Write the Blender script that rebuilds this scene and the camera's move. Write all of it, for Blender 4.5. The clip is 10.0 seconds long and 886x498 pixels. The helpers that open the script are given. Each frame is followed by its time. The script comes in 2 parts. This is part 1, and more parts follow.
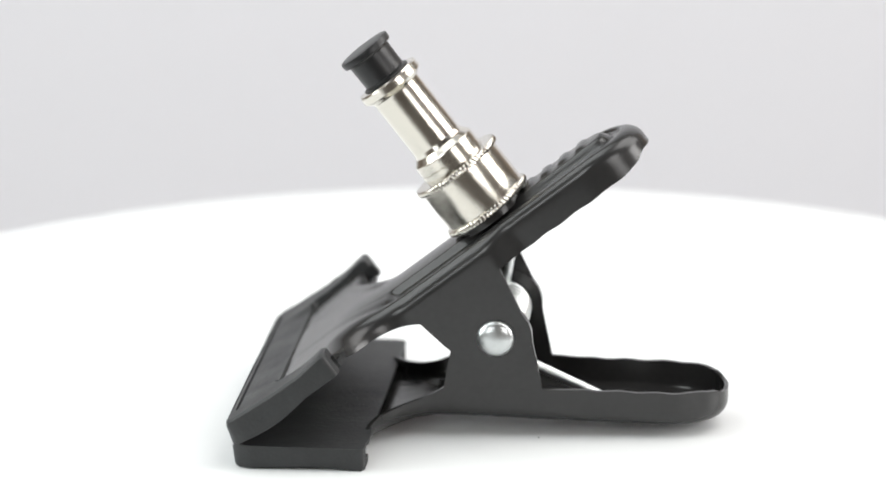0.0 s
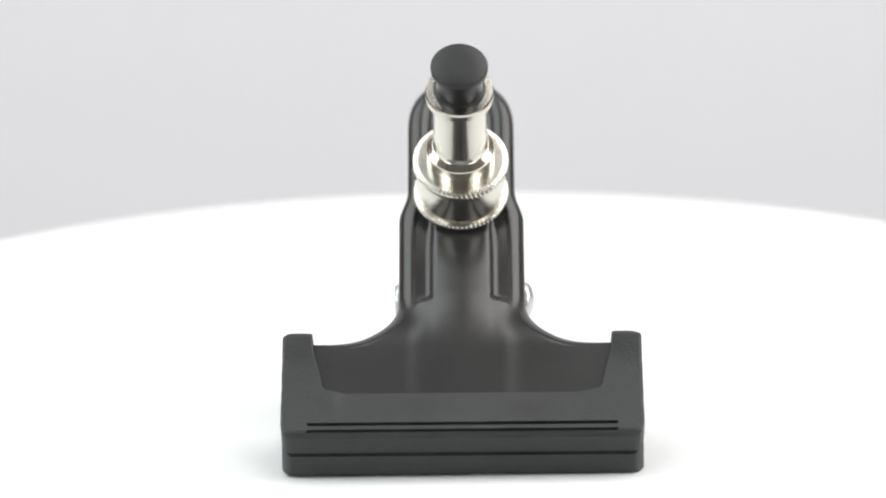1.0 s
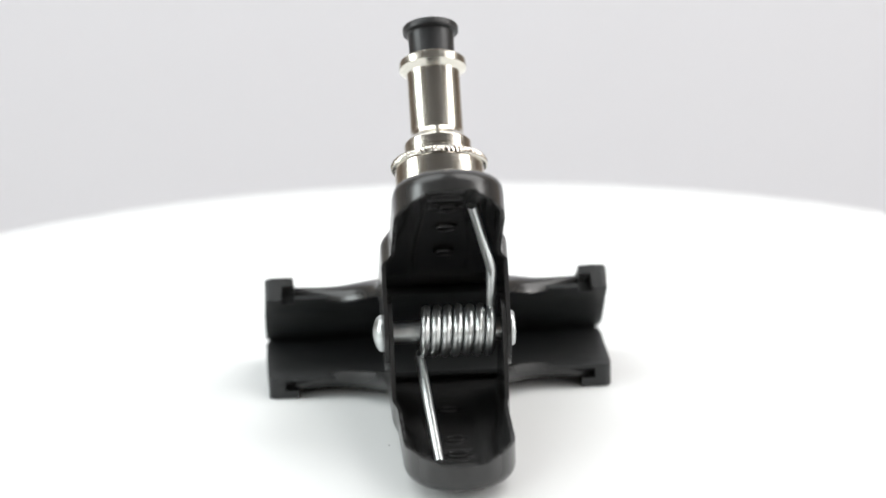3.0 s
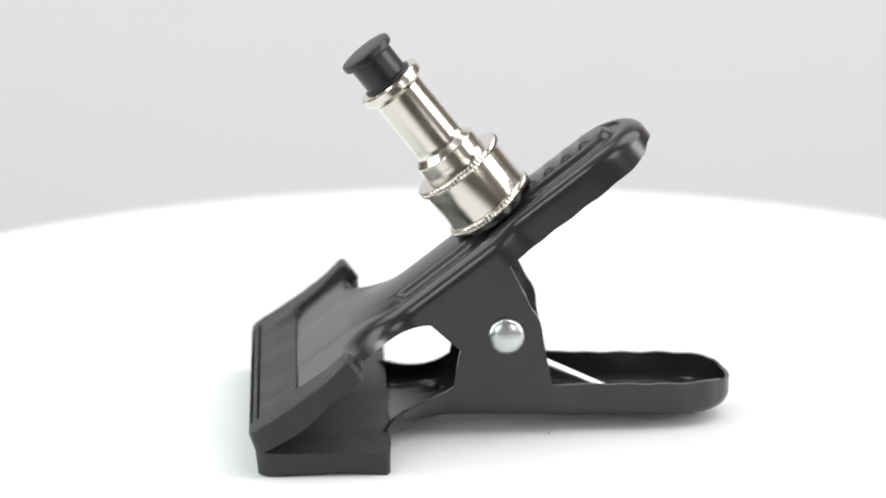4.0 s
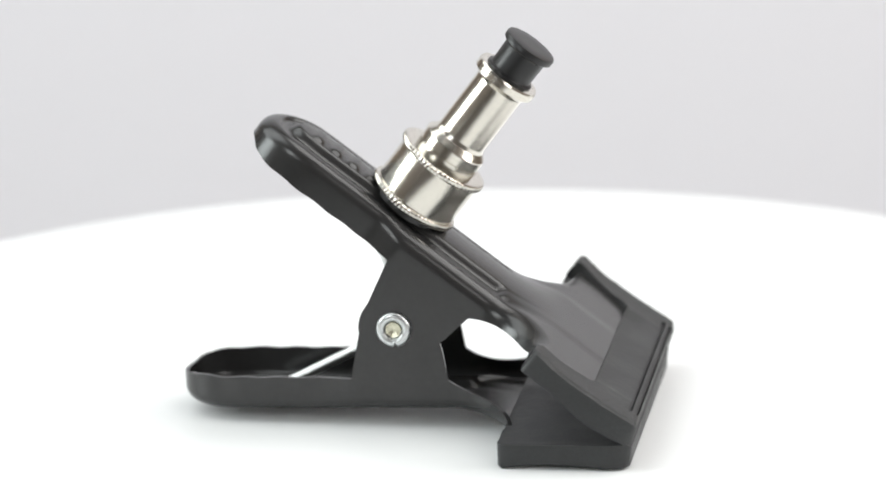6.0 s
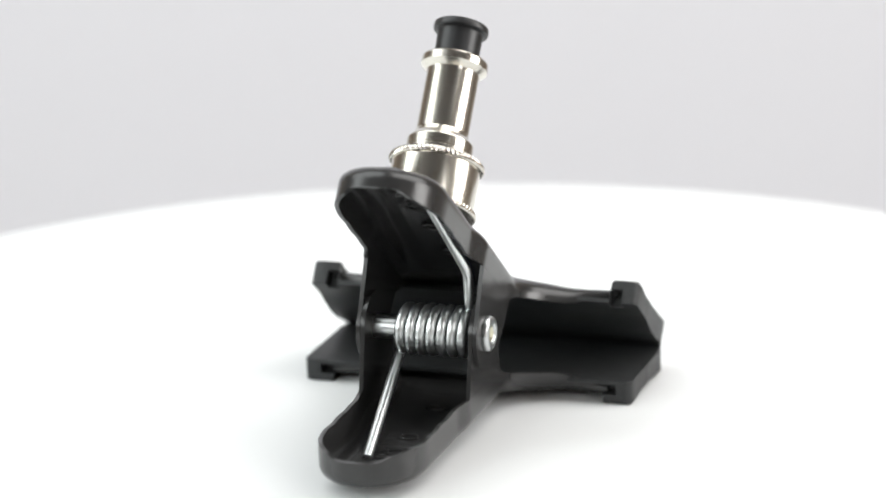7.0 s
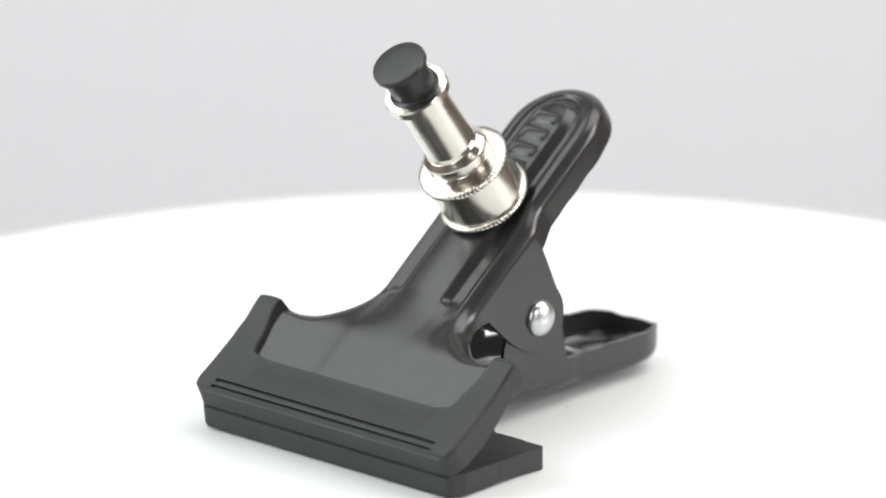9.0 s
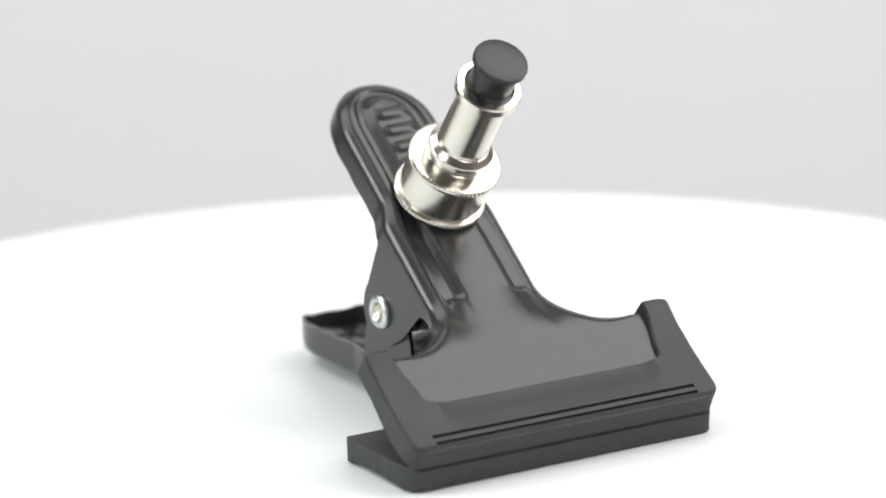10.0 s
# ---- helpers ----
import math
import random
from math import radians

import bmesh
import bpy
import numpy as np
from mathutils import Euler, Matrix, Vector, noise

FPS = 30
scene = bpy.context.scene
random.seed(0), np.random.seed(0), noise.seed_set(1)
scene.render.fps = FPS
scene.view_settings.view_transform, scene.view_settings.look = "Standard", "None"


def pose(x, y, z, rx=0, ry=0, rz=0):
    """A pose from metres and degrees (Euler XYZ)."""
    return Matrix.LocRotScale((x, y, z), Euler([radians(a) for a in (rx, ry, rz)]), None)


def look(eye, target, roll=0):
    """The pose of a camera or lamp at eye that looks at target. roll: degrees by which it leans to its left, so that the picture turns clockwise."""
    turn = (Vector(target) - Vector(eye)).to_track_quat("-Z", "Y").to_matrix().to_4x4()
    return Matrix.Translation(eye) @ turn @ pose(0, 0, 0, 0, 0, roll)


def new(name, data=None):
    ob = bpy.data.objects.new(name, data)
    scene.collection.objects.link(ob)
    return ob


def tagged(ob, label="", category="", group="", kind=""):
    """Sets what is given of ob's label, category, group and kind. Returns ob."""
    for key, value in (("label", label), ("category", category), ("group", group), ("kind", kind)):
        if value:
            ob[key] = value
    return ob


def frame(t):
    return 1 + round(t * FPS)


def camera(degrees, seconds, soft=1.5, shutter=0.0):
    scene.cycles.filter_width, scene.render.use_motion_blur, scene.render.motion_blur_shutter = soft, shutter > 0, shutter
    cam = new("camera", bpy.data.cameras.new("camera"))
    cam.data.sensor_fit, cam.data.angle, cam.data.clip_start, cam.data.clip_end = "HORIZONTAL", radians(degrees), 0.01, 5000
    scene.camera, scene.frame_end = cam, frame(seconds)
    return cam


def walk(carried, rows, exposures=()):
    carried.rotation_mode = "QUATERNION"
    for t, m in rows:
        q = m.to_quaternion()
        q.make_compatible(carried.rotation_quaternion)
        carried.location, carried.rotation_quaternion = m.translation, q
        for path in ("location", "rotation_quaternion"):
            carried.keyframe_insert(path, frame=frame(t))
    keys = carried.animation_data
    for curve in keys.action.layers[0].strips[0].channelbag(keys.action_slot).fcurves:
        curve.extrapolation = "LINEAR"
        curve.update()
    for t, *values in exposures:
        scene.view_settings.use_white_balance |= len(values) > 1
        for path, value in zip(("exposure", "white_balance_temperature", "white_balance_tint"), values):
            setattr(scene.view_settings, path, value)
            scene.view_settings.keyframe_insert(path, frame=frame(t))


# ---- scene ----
MM = 0.001

# ---- camera ----
FOV = 11.663
CAM_EYE = (0.0, -0.99513, 0.32689)
CAM_PITCH, CAM_YAW, CAM_ROLL = -0.280105, -0.001971, -1.130
cam = camera(FOV, 10.0, 1.8)
cam.data.dof.use_dof, cam.data.dof.focus_distance, cam.data.dof.aperture_fstop = True, 1.02, 9.2
CAM_AIM = (CAM_EYE[0] + math.sin(CAM_YAW) * math.cos(CAM_PITCH), CAM_EYE[1] + math.cos(CAM_YAW) * math.cos(CAM_PITCH), CAM_EYE[2] + math.sin(CAM_PITCH))
walk(cam, [(0.0, look(CAM_EYE, CAM_AIM, CAM_ROLL)), (10.0, look(CAM_EYE, CAM_AIM, CAM_ROLL))])


# ---- world and light ----
def area_lamp(name, eye, target, sx, sy, watts, color=(1, 1, 1)):
    la = bpy.data.lights.new(name, "AREA")
    la.shape, la.size, la.size_y, la.energy, la.color = "RECTANGLE", sx, sy, watts, color
    ob = new(name, la)
    ob.matrix_world = look(eye, target)
    return ob


world = bpy.data.worlds.new("studio_air")
scene.world = world
world.use_nodes = True
world.node_tree.nodes["Background"].inputs[0].default_value = (0.9, 0.95, 1.0, 1)
world.node_tree.nodes["Background"].inputs[1].default_value = 0.35
scene.view_settings.exposure = 0.16

area_lamp("softbox_top", (-0.62, 0.15, 0.98), (-0.05, 0.04, 0), 0.80, 1.10, 7.9, (0.95, 1.0, 1.0))
area_lamp("softbox_top", (0.62, 0.15, 0.98), (0.05, 0.04, 0), 0.80, 1.10, 10.1, (1.0, 0.99, 0.975))
area_lamp("softbox_side", (-0.95, -0.1, 0.36), (0, 0, 0.03), 0.40, 0.45, 4.6, (0.92, 1.0, 1.0))
area_lamp("softbox_side", (0.95, -0.1, 0.36), (0, 0, 0.03), 0.40, 0.45, 4.6, (1.0, 0.985, 0.97))
area_lamp("softbox_front", (-0.70, -1.05, 0.60), (0, 0, 0.03), 0.40, 0.6, 3.6, (0.96, 1.0, 1.0))
area_lamp("softbox_front", (0.70, -1.05, 0.60), (0, 0, 0.03), 0.40, 0.6, 3.6, (1.0, 0.985, 0.97))


# ---- materials ----
def material(name, base, rough, metal=0.0, grain=0.0, grain_scale=900.0, bump=0.0, bump_scale=1500.0, stain=0.0, stain_scale=60.0,
             rough_var=0.0, spec=0.5, coat=0.0):
    m = bpy.data.materials.new(name)
    m.use_nodes = True
    nt = m.node_tree
    b = nt.nodes["Principled BSDF"]
    b.inputs["Metallic"].default_value = metal
    b.inputs["Roughness"].default_value = rough
    b.inputs["Specular IOR Level"].default_value = spec
    b.inputs["Coat Weight"].default_value = coat
    b.inputs["Coat Roughness"].default_value = 0.15
    co = nt.nodes.new("ShaderNodeTexCoord")

    def noise_at(scale, detail):
        n = nt.nodes.new("ShaderNodeTexNoise")
        n.inputs["Scale"].default_value, n.inputs["Detail"].default_value = scale, detail
        nt.links.new(co.outputs["Object"], n.inputs["Vector"])
        return n

    fine, wide = noise_at(grain_scale, 3), noise_at(stain_scale, 4)
    add = nt.nodes.new("ShaderNodeMath")
    add.operation = "MULTIPLY_ADD"
    nt.links.new(fine.outputs["Fac"], add.inputs[0])
    add.inputs[1].default_value = grain
    mul = nt.nodes.new("ShaderNodeMath")
    mul.operation = "MULTIPLY_ADD"
    nt.links.new(wide.outputs["Fac"], mul.inputs[0])
    mul.inputs[1].default_value, mul.inputs[2].default_value = stain, 1 - (grain + stain) / 2
    nt.links.new(mul.outputs[0], add.inputs[2])
    mix = nt.nodes.new("ShaderNodeVectorMath")
    mix.operation = "SCALE"
    mix.inputs[0].default_value = base
    nt.links.new(add.outputs[0], mix.inputs["Scale"])
    nt.links.new(mix.outputs[0], b.inputs["Base Color"])
    if rough_var:
        rv = nt.nodes.new("ShaderNodeMath")
        rv.operation = "MULTIPLY_ADD"
        nt.links.new(wide.outputs["Fac"], rv.inputs[0])
        rv.inputs[1].default_value, rv.inputs[2].default_value = rough_var, rough - rough_var / 2
        nt.links.new(rv.outputs[0], b.inputs["Roughness"])
    if bump:
        bn = noise_at(bump_scale, 2)
        bp = nt.nodes.new("ShaderNodeBump")
        bp.inputs["Strength"].default_value, bp.inputs["Distance"].default_value = bump, 0.0002
        nt.links.new(bn.outputs["Fac"], bp.inputs["Height"])
        nt.links.new(bp.outputs[0], b.inputs["Normal"])
    return m


BLACK_STEEL = material("black_coated_steel", (0.0250, 0.0246, 0.0246), 0.235, 0, 0.25, 700, 0.02, 500, 0.35, 70, 0.05, 0.5)
RUBBER = material("black_rubber", (0.0225, 0.0235, 0.0242), 0.50, 0, 0.5, 1500, 0.6, 1300, 1.1, 95, 0.42, 0.45)
CAP_PLASTIC = material("black_plastic", (0.010, 0.010, 0.011), 0.38, 0, 0.2, 900, 0.08, 1200, 0.3, 90, 0.1, 0.5)
NICKEL = material("nickel_plate", (0.66, 0.63, 0.57), 0.205, 1, 0.15, 1400, 0.10, 2600, 0.12, 120, 0.10)
ZINC = material("zinc_plate", (0.70, 0.72, 0.72), 0.35, 1, 0.15, 1200, 0.15, 700, 0.2, 150, 0.12)
ZINC_MATT = material("dull_zinc_plate", (0.58, 0.60, 0.60), 0.34, 1, 0.2, 900, 0.25, 600, 0.25, 250, 0.15)
RIVET_CORE = material("pale_yellow_zinc", (0.60, 0.585, 0.46), 0.34, 1.0, 0.2, 900, 0.1, 600, 0.2, 300, 0.1)
PLATTER_WHITE = material("white_acrylic", (0.79, 0.80, 0.80), 0.42, 0, 0.01, 500, 0.0, 300, 0.02, 8, 0.08, 0.4)
PAPER = material("grey_white_paper", (0.86, 0.85, 0.885), 0.9, 0, 0.015, 300, 0.0, 300, 0.03, 1.5)
TABLE_TOP = material("white_laminate", (0.7, 0.7, 0.7), 0.5, 0, 0.03, 200, 0, 300, 0.05, 5)
FLOOR_GREY = material("grey_floor", (0.45, 0.45, 0.46), 0.7, 0, 0.05, 60, 0, 300, 0.08, 2)
WALL_PAINT = material("studio_wall_paint", (0.55, 0.55, 0.55), 0.9, 0, 0.03, 90, 0, 300, 0.05, 2)
BROWN_WALL = material("brown_wall_paint", (0.36, 0.295, 0.24), 0.9, 0, 0.03, 90, 0, 300, 0.05, 2)
DARK_WALL = material("dark_wall_paint", (0.20, 0.175, 0.155), 0.9, 0, 0.03, 90, 0, 300, 0.05, 2)


# ---- building helpers ----
def part(name, bm, mat, parent=None, label="", smooth=30, m=None):
    """Links a bmesh as one mesh object under a thing or a part."""
    me = bpy.data.meshes.new(name)
    if m is not None:
        bm.transform(m)
    bmesh.ops.recalc_face_normals(bm, faces=bm.faces[:])
    bm.to_mesh(me)
    bm.free()
    me.materials.append(mat)
    if smooth:
        me.shade_smooth()
        me.set_sharp_from_angle(angle=radians(smooth))
    ob = new(name, me)
    ob.parent = parent
    if label:
        ob["label"] = label
    return ob


def box(bm, x0, x1, y0, y1, z0, z1):
    v = [bm.verts.new((x, y, z)) for x in (x0, x1) for y in (y0, y1) for z in (z0, z1)]
    for f in ((0, 1, 3, 2), (4, 6, 7, 5), (0, 4, 5, 1), (2, 3, 7, 6), (0, 2, 6, 4), (1, 5, 7, 3)):
        bm.faces.new([v[i] for i in f])


def lathe(bm, prof, seg=64, teeth=None):
    """Turns (radius, height) pairs round z. teeth: rings whose radius ripples, the depth and the count of slanting teeth."""
    rings = []
    for i, (r, z) in enumerate(prof):
        if r < 1e-6:
            rings.append([bm.verts.new((0, 0, z))])
            continue
        ring = []
        for k in range(seg):
            a = 2 * math.pi * k / seg
            rr = r
            if teeth and i in teeth[0]:
                rr += teeth[1] * math.cos(a * teeth[2] + 1.1 * i)
            ring.append(bm.verts.new((rr * math.cos(a), rr * math.sin(a), z)))
        rings.append(ring)
    for a, b in zip(rings, rings[1:]):
        for k in range(seg):
            j = (k + 1) % seg
            if len(a) == 1 and len(b) == 1:
                continue
            if len(a) == 1:
                bm.faces.new((a[0], b[j], b[k]))
            elif len(b) == 1:
                bm.faces.new((a[k], a[j], b[0]))
            else:
                bm.faces.new((a[k], a[j], b[j], b[k]))
    for ring in (rings[0], rings[-1]):
        if len(ring) > 1:
            bm.faces.new(ring)


def prism(bm, outline, y0, y1):
    """Extrudes an (x, z) outline from y0 to y1."""
    a = [bm.verts.new((x, y0, z)) for x, z in outline]
    b = [bm.verts.new((x, y1, z)) for x, z in outline]
    n = len(a)
    bm.faces.new(a)
    bm.faces.new(b[::-1])
    for i in range(n):
        j = (i + 1) % n
        bm.faces.new((a[j], a[i], b[i], b[j]))


def tube(bm, pts, r, seg=10):
    """A round wire through pts."""
    pts = [Vector(p) for p in pts]
    tan = [(pts[min(i + 1, len(pts) - 1)] - pts[max(i - 1, 0)]).normalized() for i in range(len(pts))]
    ref = tan[0].orthogonal().normalized()
    rings = []
    for p, t in zip(pts, tan):
        ref = (ref - t * ref.dot(t)).normalized()
        o = t.cross(ref)
        rings.append([bm.verts.new(p + r * (ref * math.cos(2 * math.pi * k / seg) + o * math.sin(2 * math.pi * k / seg))) for k in range(seg)])
    for a, b in zip(rings, rings[1:]):
        for k in range(seg):
            j = (k + 1) % seg
            bm.faces.new((a[k], a[j], b[j], b[k]))
    bm.faces.new(rings[0][::-1])
    bm.faces.new(rings[-1])


def step(a, b, x):
    k = min(1.0, max(0.0, (x - a) / (b - a)))
    return k * k * (3 - 2 * k)


# ---- the studio round the table ----
def studio():
    def slab(name, x0, x1, y0, y1, z0, z1, mat, label, category):
        bm = bmesh.new()
        box(bm, x0, x1, y0, y1, z0, z1)
        return tagged(part(name, bm, mat, None, label, 0), label, category, "", "structure")

    slab("backdrop", -0.62, 0.62, 0.95, 0.955, -0.78, 1.15, PAPER, "plain pale grey paper backdrop behind the turntable", "backdrop")
    slab("wall_north", -1.6, 1.6, 0.96, 1.01, -0.78, 2.2, BROWN_WALL, "plain matt brown wall behind the paper backdrop", "wall")
    slab("floor", -1.68, 1.68, -1.9, 1.01, -0.85, -0.782, FLOOR_GREY, "plain grey studio floor under the table", "floor")
    slab("wall_west", -1.68, -1.604, -1.9, 1.01, -0.78, 2.2, BROWN_WALL, "plain matt brown studio side wall", "wall")
    slab("wall_east", 1.604, 1.68, -1.9, 1.01, -0.78, 2.2, BROWN_WALL, "plain matt brown studio side wall", "wall")
    slab("wall_south", -1.6, 1.6, -1.94, -1.86, -0.78, 2.2, DARK_WALL, "plain matt dark brown-grey wall behind the camera", "wall")
    slab("ceiling", -1.68, 1.68, -1.9, 1.01, 2.204, 2.26, WALL_PAINT, "plain matt grey studio ceiling", "ceiling")
    table = tagged(new("table"), "plain white laminate table under the turntable", "table")
    bm = bmesh.new()
    box(bm, -0.4, 0.4, -0.3, 0.3, -0.085, -0.055)
    part("tabletop", bm, TABLE_TOP, table, "", 0)
    for x in (-0.36, 0.36):
        for y in (-0.26, 0.26):
            bm = bmesh.new()
            box(bm, x - 0.02, x + 0.02, y - 0.02, y + 0.02, -0.782, -0.085)
            part("leg", bm, TABLE_TOP, table, "", 0)


DISC_R, DISC_TILT = 0.2110, (0.0064, -0.0014)


def build_turntable():
    tt = tagged(new("turntable"), "round glossy white photographic turntable with a plain disc", "turntable")
    bm = bmesh.new()
    r = DISC_R
    prof = [(0, 0), (r * 0.5, 0), (r - 0.007, 0), (r - 0.0045, -0.0004), (r - 0.0023, -0.0015), (r - 0.0008, -0.0032), (r, -0.006), (r, -0.011), (r - 0.002, -0.013), (0, -0.013)]
    lathe(bm, prof, 160)
    for v in bm.verts:
        v.co.z += -0.0008 + DISC_TILT[0] * v.co.x + DISC_TILT[1] * v.co.y
    part("platter", bm, PLATTER_WHITE, tt, "", 40)
    bm = bmesh.new()
    lathe(bm, [(0, -0.014), (0.11, -0.014), (0.12, -0.02), (0.12, -0.0545), (0, -0.0545)], 96)
    part("base", bm, TABLE_TOP, tt, "", 40)
    return tt


def build_speck():
    """A crumb of dirt that lies on the platter."""
    bm = bmesh.new()
    bmesh.ops.create_icosphere(bm, subdivisions=1, radius=0.00022)
    x, y = -0.0219, 0.0169
    z = -0.0008 + DISC_TILT[0] * x + DISC_TILT[1] * y
    for v in bm.verts:
        v.co = Vector((x + v.co.x * (1.2 + 0.5 * noise.noise(v.co * 4000)), y + v.co.y * 0.8, z + 0.0002 + v.co.z * 0.6))
    return tagged(part("dirt_crumb", bm, RUBBER, None, "", 0), "tiny dark crumb of dirt on the white platter", "crumb")




# ---- the clamp; u runs to the jaws, v across, w outwards from the pivot, in mm ----
PIVOT_Z = 24.0
UPPER_TURN, LOWER_TURN = 37.0, 1.6
U_END = 56.0
RIM = 12.8


def plate_matrix(upper):
    if upper:
        a = radians(UPPER_TURN)
        eu, ev, ew = (math.cos(a), 0, -math.sin(a)), (0, 1, 0), (math.sin(a), 0, math.cos(a))
    else:
        a = radians(LOWER_TURN)
        eu, ev, ew = (math.cos(a), 0, math.sin(a)), (0, -1, 0), (math.sin(a), 0, -math.cos(a))
    m = Matrix((eu, ev, ew)).transposed().to_4x4()
    m.translation = (0, 0, PIVOT_Z)
    return m


TO_METRES = Matrix.Scale(MM, 4)


def plate_lines(wide, tip):
    """Pairs of (edge point, middle point) of one half, from the handle's end to the jaw; and the count of pairs that have a flange."""
    lines, n = [], 2.22
    for i in range(33):
        a = math.pi / 2 * (1 - i / 32)
        e = (-38 + (tip + 38) * math.sin(a) ** (2 / n), 12.9 * max(0.0, math.cos(a)) ** (2 / n))
        lines.append((e, (-47 + 9 * i / 32, 0.0)))
    for i in range(1, 41):
        u = -38 + 18 * i / 40
        lines.append(((u, 12.9), (u, 0.0)))
    for i in range(1, 11):
        u = -20 + 10 * i / 10
        lines.append(((u, 12.9 + (wide - 12.9) * step(-19, -10.5, u)), (u, 0.0)))
    for i in range(1, 37):
        u = -10 + 23.5 * i / 36
        lines.append(((u, wide), (u, 0.0)))
    for i in range(1, 65):
        a = math.pi / 2 * i / 64
        lines.append(((13.5 + 16.1 * math.sin(a), wide + 21.5 * (1 - math.cos(a))), (13.5 + 34.5 * (i / 64) ** 0.9, 0.0)))
    flanged = len(lines)
    for i in range(1, 11):
        k = i / 10
        lines.append(((29.65 + (U_END - 29.65) * k, wide + 22.0), (48 + 8 * min(1.0, k * 3), 35.0 * max(0.0, k - 0.3) / 0.7)))
    return lines, flanged


def edge_distance(points, edge):
    """Distance from each (u, v) to the edge line."""
    p, best = np.array(points), np.full(len(points), 1e9)
    for (a, b) in zip(edge, edge[1:]):
        a, b = np.array(a), np.array(b)
        d = b - a
        k = np.clip(((p - a) @ d) / max(1e-12, d @ d), 0, 1)
        best = np.minimum(best, np.hypot(*(p - a - k[:, None] * d).T))
    return best


def plate_top(u, v, s, proud):
    """Height of the plate's outer face: rolled edge, ledge, raised middle with finger ridges."""
    jaw = step(12, 31, u)
    # raised middle between two grooves that meet round the handle's end
    out = 12.9 - s if u < -20 else abs(v)
    half = 5.9 + 1.4 * step(-27, 2, u)
    up = 1 - step(half - 1.2, half + 1.1, out)
    handle = 20.6 + (proud + 0.15) * up - 0.012 * min(abs(v), half) ** 2 * up
    ledge = half + 2.3 + 1.5 * step(-20, -6, u)
    handle += 0.6 * step(ledge, ledge + 1.2, out)
    neck = 22.75 - 1.7 * step(6, 15, abs(v)) * (1 - jaw) - 0.012 * min(abs(v), half) ** 2 * (1 - step(14, 32, u))
    k = step(13.6, 15.2 + 0.12 * abs(v) + 6 * step(10.5, 13, abs(v)), u)
    w = handle * (1 - k) + (neck + 1.2 * jaw) * k
    # one smooth sweep from the shoulder to the wing
    side = step(9.5, 14.0, abs(v)) * step(-20, -10, u)
    w = w * (1 - side) + (20.6 + 3.2 * jaw) * side
    if -44 < u < -23.2 and abs(v) < 5.6:
        f = ((u + 43.9) / 5.2) % 1.0
        w += 0.28 * proud * step(0.1, 0.4, f) * (1 - step(0.6, 0.9, f)) * (1 - step(2.6, 4.7, abs(v)))
    if proud > 1.8:
        w -= 1.2 * (1 - step(-56, -42, u))
    # rolled edge
    r = 2.9 + 0.4 * step(-22, -10, u) + 0.8 * step(12, 24, u)
    r += 0.8 * (1 - step(-54, -44, u))
    if u > 13:
        r *= 1 - 0.85 * step(22, 36, abs(v))
    if s < r:
        w -= r - math.sqrt(max(0.0, r * r - (r - s) ** 2))
    return w


def plate_rim(u, top):
    rim = RIM + 0.13 * math.sin(u * 0.7) * (1 - step(-24, -14, u)) + 0.4 * math.sin(u * 1.25) * (1 - step(-53.5, -49, u)) + 1.2 * (1 - step(-55, -49, u))
    k = min(1.0, max(0.0, (u - 11.9) / 13))
    rim += (max(rim, top - 1.0) - rim) * (1 - (1 - k) ** 3)
    return min(rim, top - 0.9)


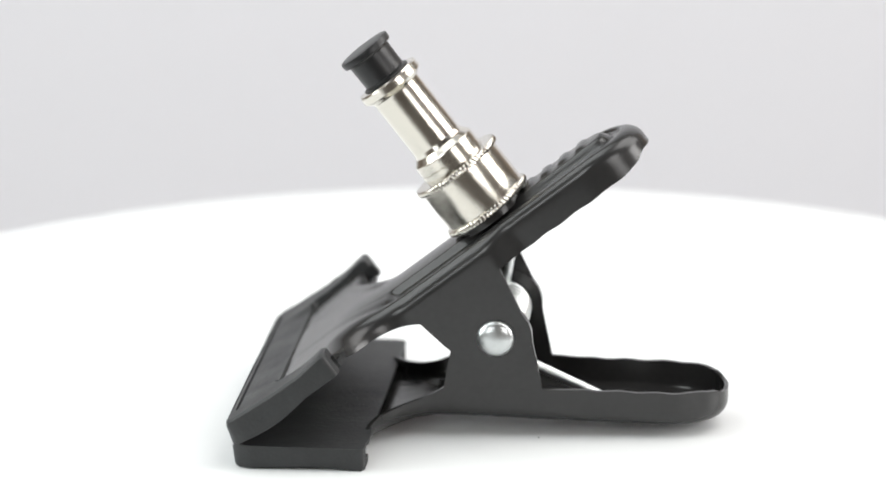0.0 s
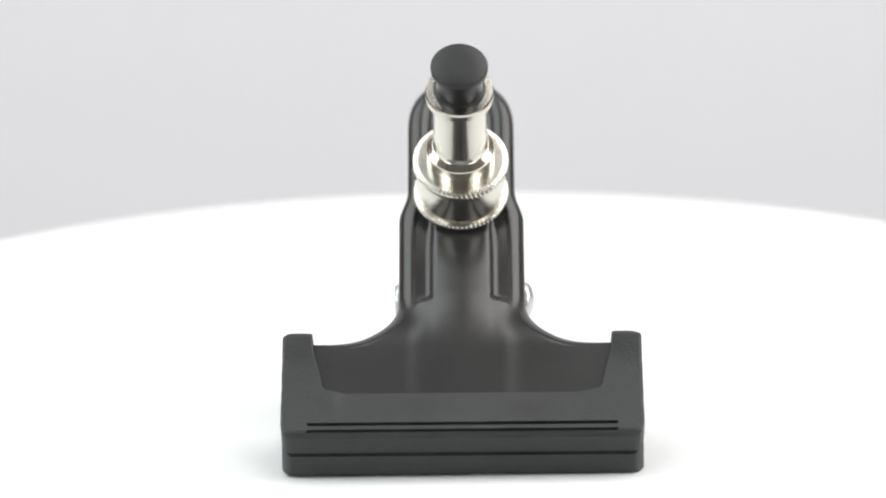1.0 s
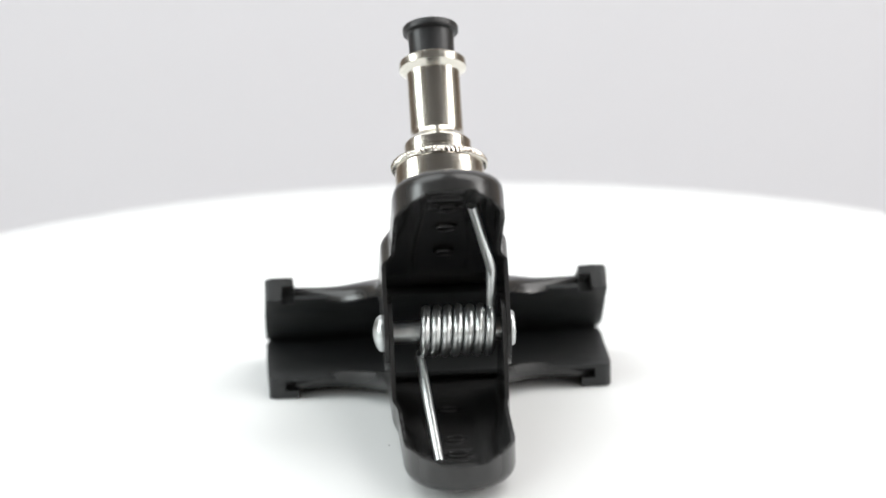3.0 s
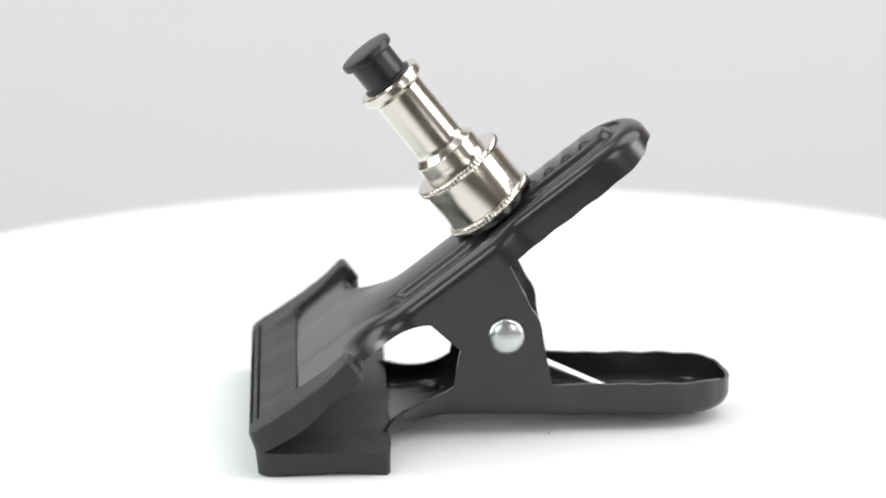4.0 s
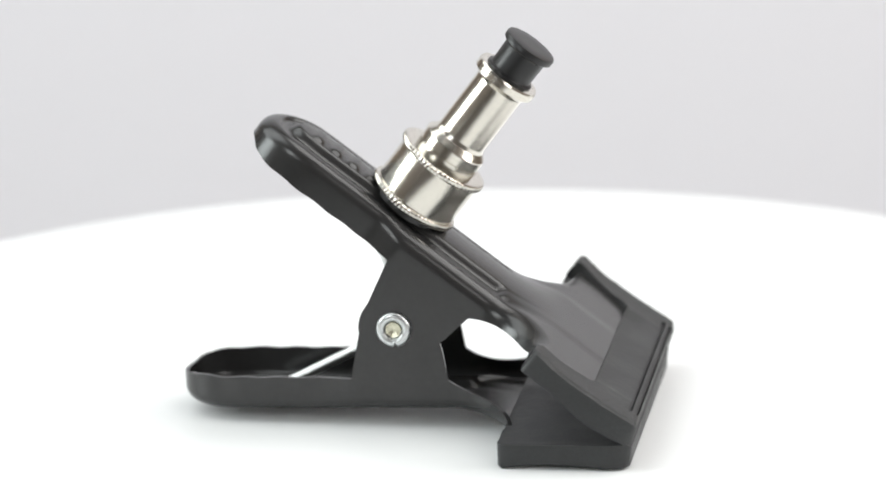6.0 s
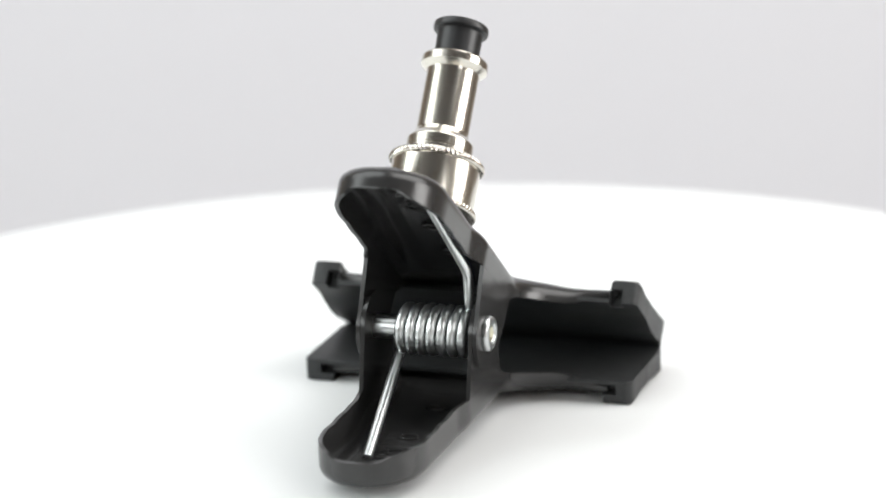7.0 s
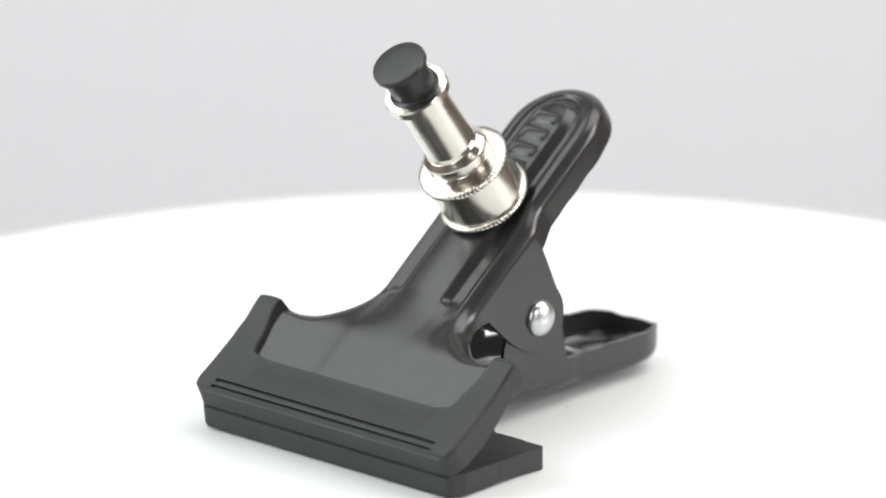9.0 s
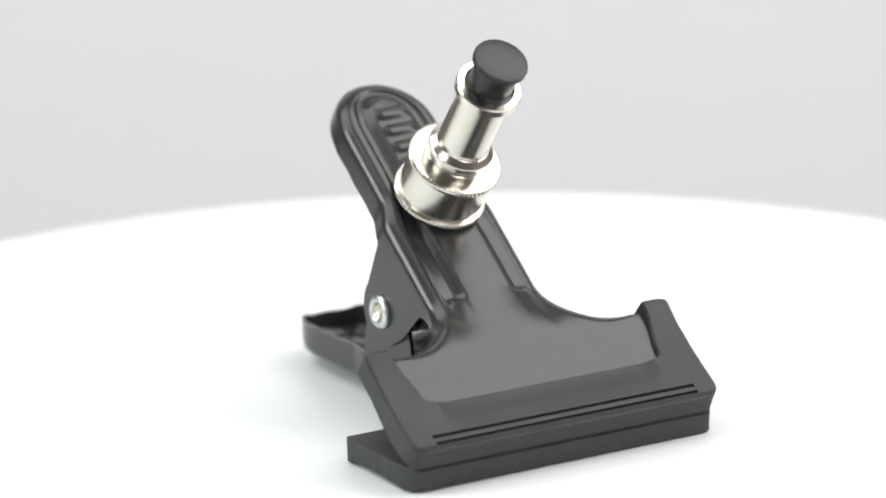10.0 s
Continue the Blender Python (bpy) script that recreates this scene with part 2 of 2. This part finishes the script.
def build_plate(upper, parent):
    wide = 15.0 if upper else 13.9
    lines, flanged = plate_lines(wide, -54.9 if upper else -54.5)
    edge = [e for e, c in lines[:flanged]]
    qs = [1 - (1 - k / 37) ** 1.5 for k in range(38)]
    flat = [(c[0] + (e[0] - c[0]) * q, c[1] + (e[1] - c[1]) * q) for e, c in lines for q in qs]
    dist = edge_distance(flat, edge)
    bm = bmesh.new()
    for sgn in (1, -1):
        grid = []
        for i in range(len(lines)):
            grid.append([bm.verts.new((flat[i * 38 + j][0], sgn * flat[i * 38 + j][1], plate_top(*flat[i * 38 + j], dist[i * 38 + j], 2.0 if upper else 1.5))) for j in range(38)])
        for a, b in zip(grid, grid[1:]):
            for c in range(37):
                q = (a[c], b[c], b[c + 1], a[c + 1])
                bm.faces.new(q if sgn < 0 else q[::-1])
        # flange drawn down to the rim
        prev = [row[-1] for row in grid[:flanged]]
        tops = [v.co.copy() for v in prev]
        for k in (0.2, 0.5, 1.0):
            cur = [bm.verts.new((t.x, t.y, t.z + (plate_rim(t.x, t.z) - t.z) * k)) for t in tops]
            for i in range(flanged - 1):
                q = (prev[i], prev[i + 1], cur[i + 1], cur[i])
                bm.faces.new(q if sgn < 0 else q[::-1])
            prev = cur
    bmesh.ops.remove_doubles(bm, verts=bm.verts[:], dist=0.004)
    bmesh.ops.recalc_face_normals(bm, faces=bm.faces[:])
    if sum(f.normal.z * f.calc_area() for f in bm.faces) < 0:
        bmesh.ops.reverse_faces(bm, faces=bm.faces[:])
    # thickness of the sheet
    bm.normal_update()
    outer, rim_edges = bm.faces[:], [e for e in bm.edges if e.is_boundary]
    inner = {v: bm.verts.new(v.co - v.normal * 0.95) for v in bm.verts[:]}
    for f in outer:
        bm.faces.new([inner[v] for v in reversed(f.verts)])
    for e in rim_edges:
        a, b = e.verts
        bm.faces.new((a, b, inner[b], inner[a]))
    name = "upper_jaw" if upper else "lower_jaw"
    m = TO_METRES @ plate_matrix(upper)
    plate = part(name, bm, BLACK_STEEL, parent, "pressed steel lever coated glossy black", 50, m)
    # ears at the pivot
    y1 = wide - 0.04
    y0 = y1 - 1.0
    ear = [(-11.2, 12.9), (-8.6, 1.0)]
    ear += [(8.6 * math.cos(radians(a)), 8.6 * math.sin(radians(a))) for a in range(190, 341, 10)]
    ear += [(10.2, 1.6), (11.2, 6.0), (12.25, 12.4), (12.55, 13.8)]
    for sgn in (-1, 1):
        bm = bmesh.new()
        prism(bm, ear, sgn * y0, sgn * y1)
        part("pivot_ear", bm, BLACK_STEEL, plate, "", 50, m)
    # oval punch marks on the inner face
    for u in ((-25.0, -12.6, 3.6) if upper else (-27.5, -17.0, 3.6)):
        ring = [(u + 1.6 * math.cos(a), (-0.8 if upper else 0.4) + 2.3 * math.sin(a), 21.1) for a in [2 * math.pi * i / 28 for i in range(29)]]
        bm = bmesh.new()
        tube(bm, ring, 0.4, 6)
        part("punch_mark", bm, BLACK_STEEL, plate, "", 50, m)
    return plate


def build_pad(upper, parent):
    """Rubber boot over the jaw's end: tabs beside a window to the metal, two grooves, rounded outer edges."""
    us = [27.8, 27.95, 28.25, 28.7, 29.2, 30.9, 31.1, 33, 35, 37, 39, 40.5, 41.5, 42.3, 43.0, 43.5, 43.85, 44.0, 44.25, 45.2, 46.2, 47.5, 49, 50, 53.55, 53.7, 54.4, 54.55, 55.55, 55.7, 56.4, 56.55, 56.85, 57.2, 57.6, 57.9, 58.0]
    grooves = ((53.6, 54.5), (55.6, 56.5))
    lead_top, lead_in = (-0.5, 0.7) if upper else (0.4, 1.0)
    bm = bmesh.new()
    tops, bots = [], []
    for u in us:
        win = 34.9 - 2.3 * step(30, 42, u) - 2.4 * (1 - math.sqrt(max(0.0, 1 - (max(0.0, min(u, 44.0) - 41.5) / 2.5) ** 2)))
        half = 41.9 - 1.3 * (1 - math.sqrt(max(0.0, 1 - (max(0.0, 29.2 - u) / 1.4) ** 2))) - 3.0 * (1 - math.sqrt(max(0.0, 1 - (max(0.0, u - 53.6) / 4.5) ** 2)))
        vs = [0, win * 0.4, win - 8, win - 5.5, win - 3, win - 1.2, win - 0.1, win + 0.1, win + 0.45, 35.7, 35.9, 37.9, 38.1, half - 0.7, half - 0.2, half]
        vs = [-v for v in vs[:0:-1]] + vs
        row_t, row_b = [], []
        for v in vs:
            a = abs(v)
            w = 25.1 + 0.8 * (1 - step(27.8, 37, u)) + 1.1 * (u - 26) / 32 - 0.45 * math.sin(math.pi * min(1.0, (u - 27.8) / 27)) - 0.6 * step(half - 0.75, half, a) - (1.1 if upper else 0.5) * step(56.0, 58, u) ** 1.5 - 0.5 * (1 - step(27.8, 28.8, u))
            if u <= 44.1 and a < win:
                w = 20.8 if u < 31 else 23.0
            elif a < win:
                w += (24.3 - w) * (1 - step(44.2, 52.5, u)) * (1 - step(win - 3.2, win - 0.1, a))
            elif a < win + 0.3 and u < 44:
                w -= 0.3
            if not upper and u < 31 and a < 38:
                w = 20.8
            for g0, g1 in grooves:
                if g0 < u < g1 and a < 35.8:
                    w -= 0.8
            rough = 0.22 * noise.noise(Vector((u * 0.35, v * 0.35, 3.0 if upper else 9.0))) * step(36, 41, a)
            fray = 0.3 * noise.noise(Vector((v * 0.8, u * 0.2, 5.0 if upper else 1.0))) * (1 - step(27.8, 30.5, u))
            du = step(55.5, 58, u)
            row_t.append(bm.verts.new((u + lead_top * du + fray, v + math.copysign(rough, v), w + rough * 0.5)))
            belly = 1.2 * math.sin(math.pi * min(1.0, max(0.0, (u - 36) / 22))) ** 1.5 if upper else 0.0
            wi = 19.8 + 0.3 * step(30, 54, u) + 0.9 * step(57.2, 58, u) - belly
            if upper and u < 31 and win < a < 38:
                wi = 23.35
            row_b.append(bm.verts.new((u + lead_in * du + fray, v + math.copysign(rough, v), wi)))
        tops.append(row_t)
        bots.append(row_b)
    rows, n = len(us) - 1, len(tops[0]) - 1
    kept = {(i, c) for i in range(rows) for c in range(n)}
    for i, c in kept:
        for g in (tops, bots):
            bm.faces.new((g[i][c], g[i + 1][c], g[i + 1][c + 1], g[i][c + 1]))
        for di, dc, p, q in ((-1, 0, (i, c), (i, c + 1)), (1, 0, (i + 1, c), (i + 1, c + 1)), (0, -1, (i, c), (i + 1, c)), (0, 1, (i, c + 1), (i + 1, c + 1))):
            if (i + di, c + dc) not in kept:
                bm.faces.new((tops[p[0]][p[1]], tops[q[0]][q[1]], bots[q[0]][q[1]], bots[p[0]][p[1]]))
    if not upper:
        # the tabs hook over the metal behind an open slot
        for sgn in (-1, 1):
            prism(bm, [(27.75, 23.3), (31.9, 23.3), (31.9, 25.55), (28.5, 25.65), (27.8, 25.2)], sgn * 34.7, sgn * 38.2)
    return part("jaw_pad", bm, RUBBER, parent, "matt black ribbed rubber jaw pad", 35, TO_METRES @ plate_matrix(upper))


STUD_U = -14.6


def build_stud(parent):
    m = TO_METRES @ plate_matrix(True) @ Matrix.Translation((STUD_U, 0, 0))
    bm = bmesh.new()
    lathe(bm, [(0, 21.7), (9.2, 21.7), (9.2, 22.9), (9.0, 23.6), (0, 23.9)], 64)
    seat = part("stud_seat", bm, BLACK_STEEL, parent, "black raised seat under the stud", 30, m)
    bm = bmesh.new()
    lathe(bm, [(0, 23.6), (10.3, 23.6), (10.6, 25.5), (10.6, 35.6), (10.3, 36.4), (0, 36.4)], 96)
    body = part("stud", bm, NICKEL, parent, "turned nickel-plated metal mounting stud", 12, m)
    for z, r in ((23.55, 11.3), (35.5, 11.35)):
        bm = bmesh.new()
        rope = [(r - 0.1, z + 0.12), (r + 0.05, z + 0.45), (r + 0.1, z + 0.8), (r + 0.05, z + 1.15), (r - 0.1, z + 1.48)]
        lathe(bm, [(r - 1.4, z), (r - 0.3, z)] + rope + [(r - 0.35, z + 1.62), (r - 1.4, z + 1.7)], 6 * 66, (range(2, 7), 0.1, 66))
        part("knurled_ring", bm, NICKEL, body, "knurled ring on the stud", 24, m)
    bm = bmesh.new()
    lathe(bm, [(0, 36.3), (8.0, 36.3), (8.0, 38.9), (7.85, 39.0), (7.85, 39.25), (8.0, 39.35), (8.0, 41.5), (7.9, 41.75), (6.7, 43.1), (6.4, 43.3), (0, 43.3)], 96)
    part("collar", bm, NICKEL, body, "", 12, m)
    bm = bmesh.new()
    lathe(bm, [(0, 43.2), (6.6, 43.2), (6.3, 44.2), (6.3, 58.9), (6.4, 59.7), (0, 59.7)], 96)
    part("neck", bm, NICKEL, body, "", 12, m)
    bm = bmesh.new()
    lathe(bm, [(0, 59.6), (6.3, 59.6), (7.8, 60.8), (8.0, 61.0), (8.0, 62.7), (7.75, 63.15), (5.6, 63.25), (0, 63.25)], 96)
    part("flange", bm, NICKEL, body, "", 12, m)
    bm = bmesh.new()
    lathe(bm, [(0, 63.2), (6.15, 63.2), (6.15, 63.6), (5.4, 64.0), (5.4, 66.3), (5.5, 69.9), (5.7, 70.2), (6.35, 70.35), (6.6, 70.6), (6.68, 71.7), (6.5, 72.1), (6.0, 72.25), (3, 72.35), (0, 72.35)], 64)
    part("cap", bm, CAP_PLASTIC, body, "black plastic plug cap", 30, m)


def build_pivot(parent):
    turn = Matrix.Translation((0, 0, PIVOT_Z)) @ Matrix.Rotation(-math.pi / 2, 4, "X")
    bm = bmesh.new()
    dome = [(0, 17.4)] + [(4.4 * math.sin(a), 15.3 + 2.1 * math.cos(a)) for a in (0.25, 0.5, 0.75, 1.0, 1.25, 1.45)] + [(4.4, 15.1), (4.3, 14.9), (0, 14.9)]
    lathe(bm, dome, 48)
    rivet = part("rivet_head", bm, ZINC_MATT, parent, "domed zinc-plated rivet head", 40, TO_METRES @ turn)
    bm = bmesh.new()
    lathe(bm, [(0, 14.92), (2.75, 14.92), (2.75, -14.92), (0, -14.92)], 32)
    part("pivot_pin", bm, ZINC, parent, "zinc-plated pivot pin", 40, TO_METRES @ turn)
    bm = bmesh.new()
    lathe(bm, [(0, -15.0), (4.15, -15.0), (4.25, -15.35), (4.1, -15.9), (3.7, -16.25), (3.0, -16.35), (2.45, -16.2), (2.1, -15.8), (1.95, -15.2), (0, -15.1)], 48)
    for v in bm.verts:
        # a split in the rolled edge
        if math.hypot(v.co.x, v.co.y) > 2.9 and abs(math.degrees(math.atan2(v.co.y, v.co.x)) - 82.5) < 2:
            v.co.x, v.co.y = v.co.x * 0.8, v.co.y * 0.8
    end = part("rivet_end", bm, ZINC_MATT, parent, "rolled hollow zinc-plated rivet end with a split edge", 40, TO_METRES @ turn)
    bm = bmesh.new()
    lathe(bm, [(0, -15.12), (1.98, -15.12), (1.98, -15.85), (1.2, -15.5), (0, -15.2)], 7)
    part("rivet_core", bm, RIVET_CORE, end, "yellowish metal bottom of the hollow rivet", 0, TO_METRES @ turn)


def build_spring(parent):
    r, wire, y_a, y_b, turns = 5.1, 1.22, 6.0, -10.8, 6
    pts = []
    a0, a1 = radians(-90), radians(-90 - 360 * turns - 180)
    # the coil turns round the pivot pin; angle 0 points to the jaws, 90 degrees up
    steps = 30 * turns
    coil = []
    for i in range(steps + 1):
        k = i / steps
        a = a0 + (a1 - a0) * k
        coil.append((r * math.cos(a), y_a + (y_b - y_a) * k, PIVOT_Z + r * math.sin(a)))
    low = Vector((-33.0, 4.3, 2.3))
    first = Vector(coil[0])
    lower = [low + (first + Vector((0, 0.6, 0)) - low) * k for k in (0, 0.03, 0.25, 0.5, 0.75, 0.95)]
    last = Vector(coil[-1])
    knee, up = Vector((-1.6, -11.0, 39.2)), Vector((-13.2, -6.0, 58.2))
    upper = [last + (knee - last) * k for k in (0.12, 0.4, 0.7, 0.93)] + [knee + (up - knee) * k for k in (0.07, 0.4, 0.7, 0.97, 1.0)]
    bm = bmesh.new()
    tube(bm, lower + coil + upper, wire, 10)
    part("spring", bm, ZINC, parent, "zinc-plated coil spring with straight legs", 60, TO_METRES)


CLAMP_AT = (-12.114, 2.154, 0.0)
CLAMP_LEAN = -0.42


def build_clamp():
    clamp = tagged(new("spring_clamp"), "black steel spring clamp with rubber jaws and a nickel stud", "clamp")
    build_plate(True, clamp)
    build_plate(False, clamp)
    build_pad(True, clamp)
    build_pad(False, clamp)
    build_stud(clamp)
    build_pivot(clamp)
    build_spring(clamp)
    at = Matrix.Translation([c * MM for c in CLAMP_AT]) @ Matrix.Rotation(radians(CLAMP_LEAN), 4, "X")
    for ob in clamp.children_recursive:
        ob.data.transform(at)
    return clamp


studio()
turntable = build_turntable()
spring_clamp = build_clamp()
dirt_crumb = build_speck()


# ---- what moves ----
def spin(t):
    """Degrees that the turntable has turned at t seconds; it slows down a little."""
    return 173.547 + t * (97.219 + t * (-1.29137 + t * (-0.0025918 + t * 0.00067838)))


def motions():
    times = [i * 0.25 for i in range(41)]
    for thing in (turntable, spring_clamp, dirt_crumb):
        walk(thing, [(t, pose(0, 0, 0, 0, 0, spin(t))) for t in times])


motions()
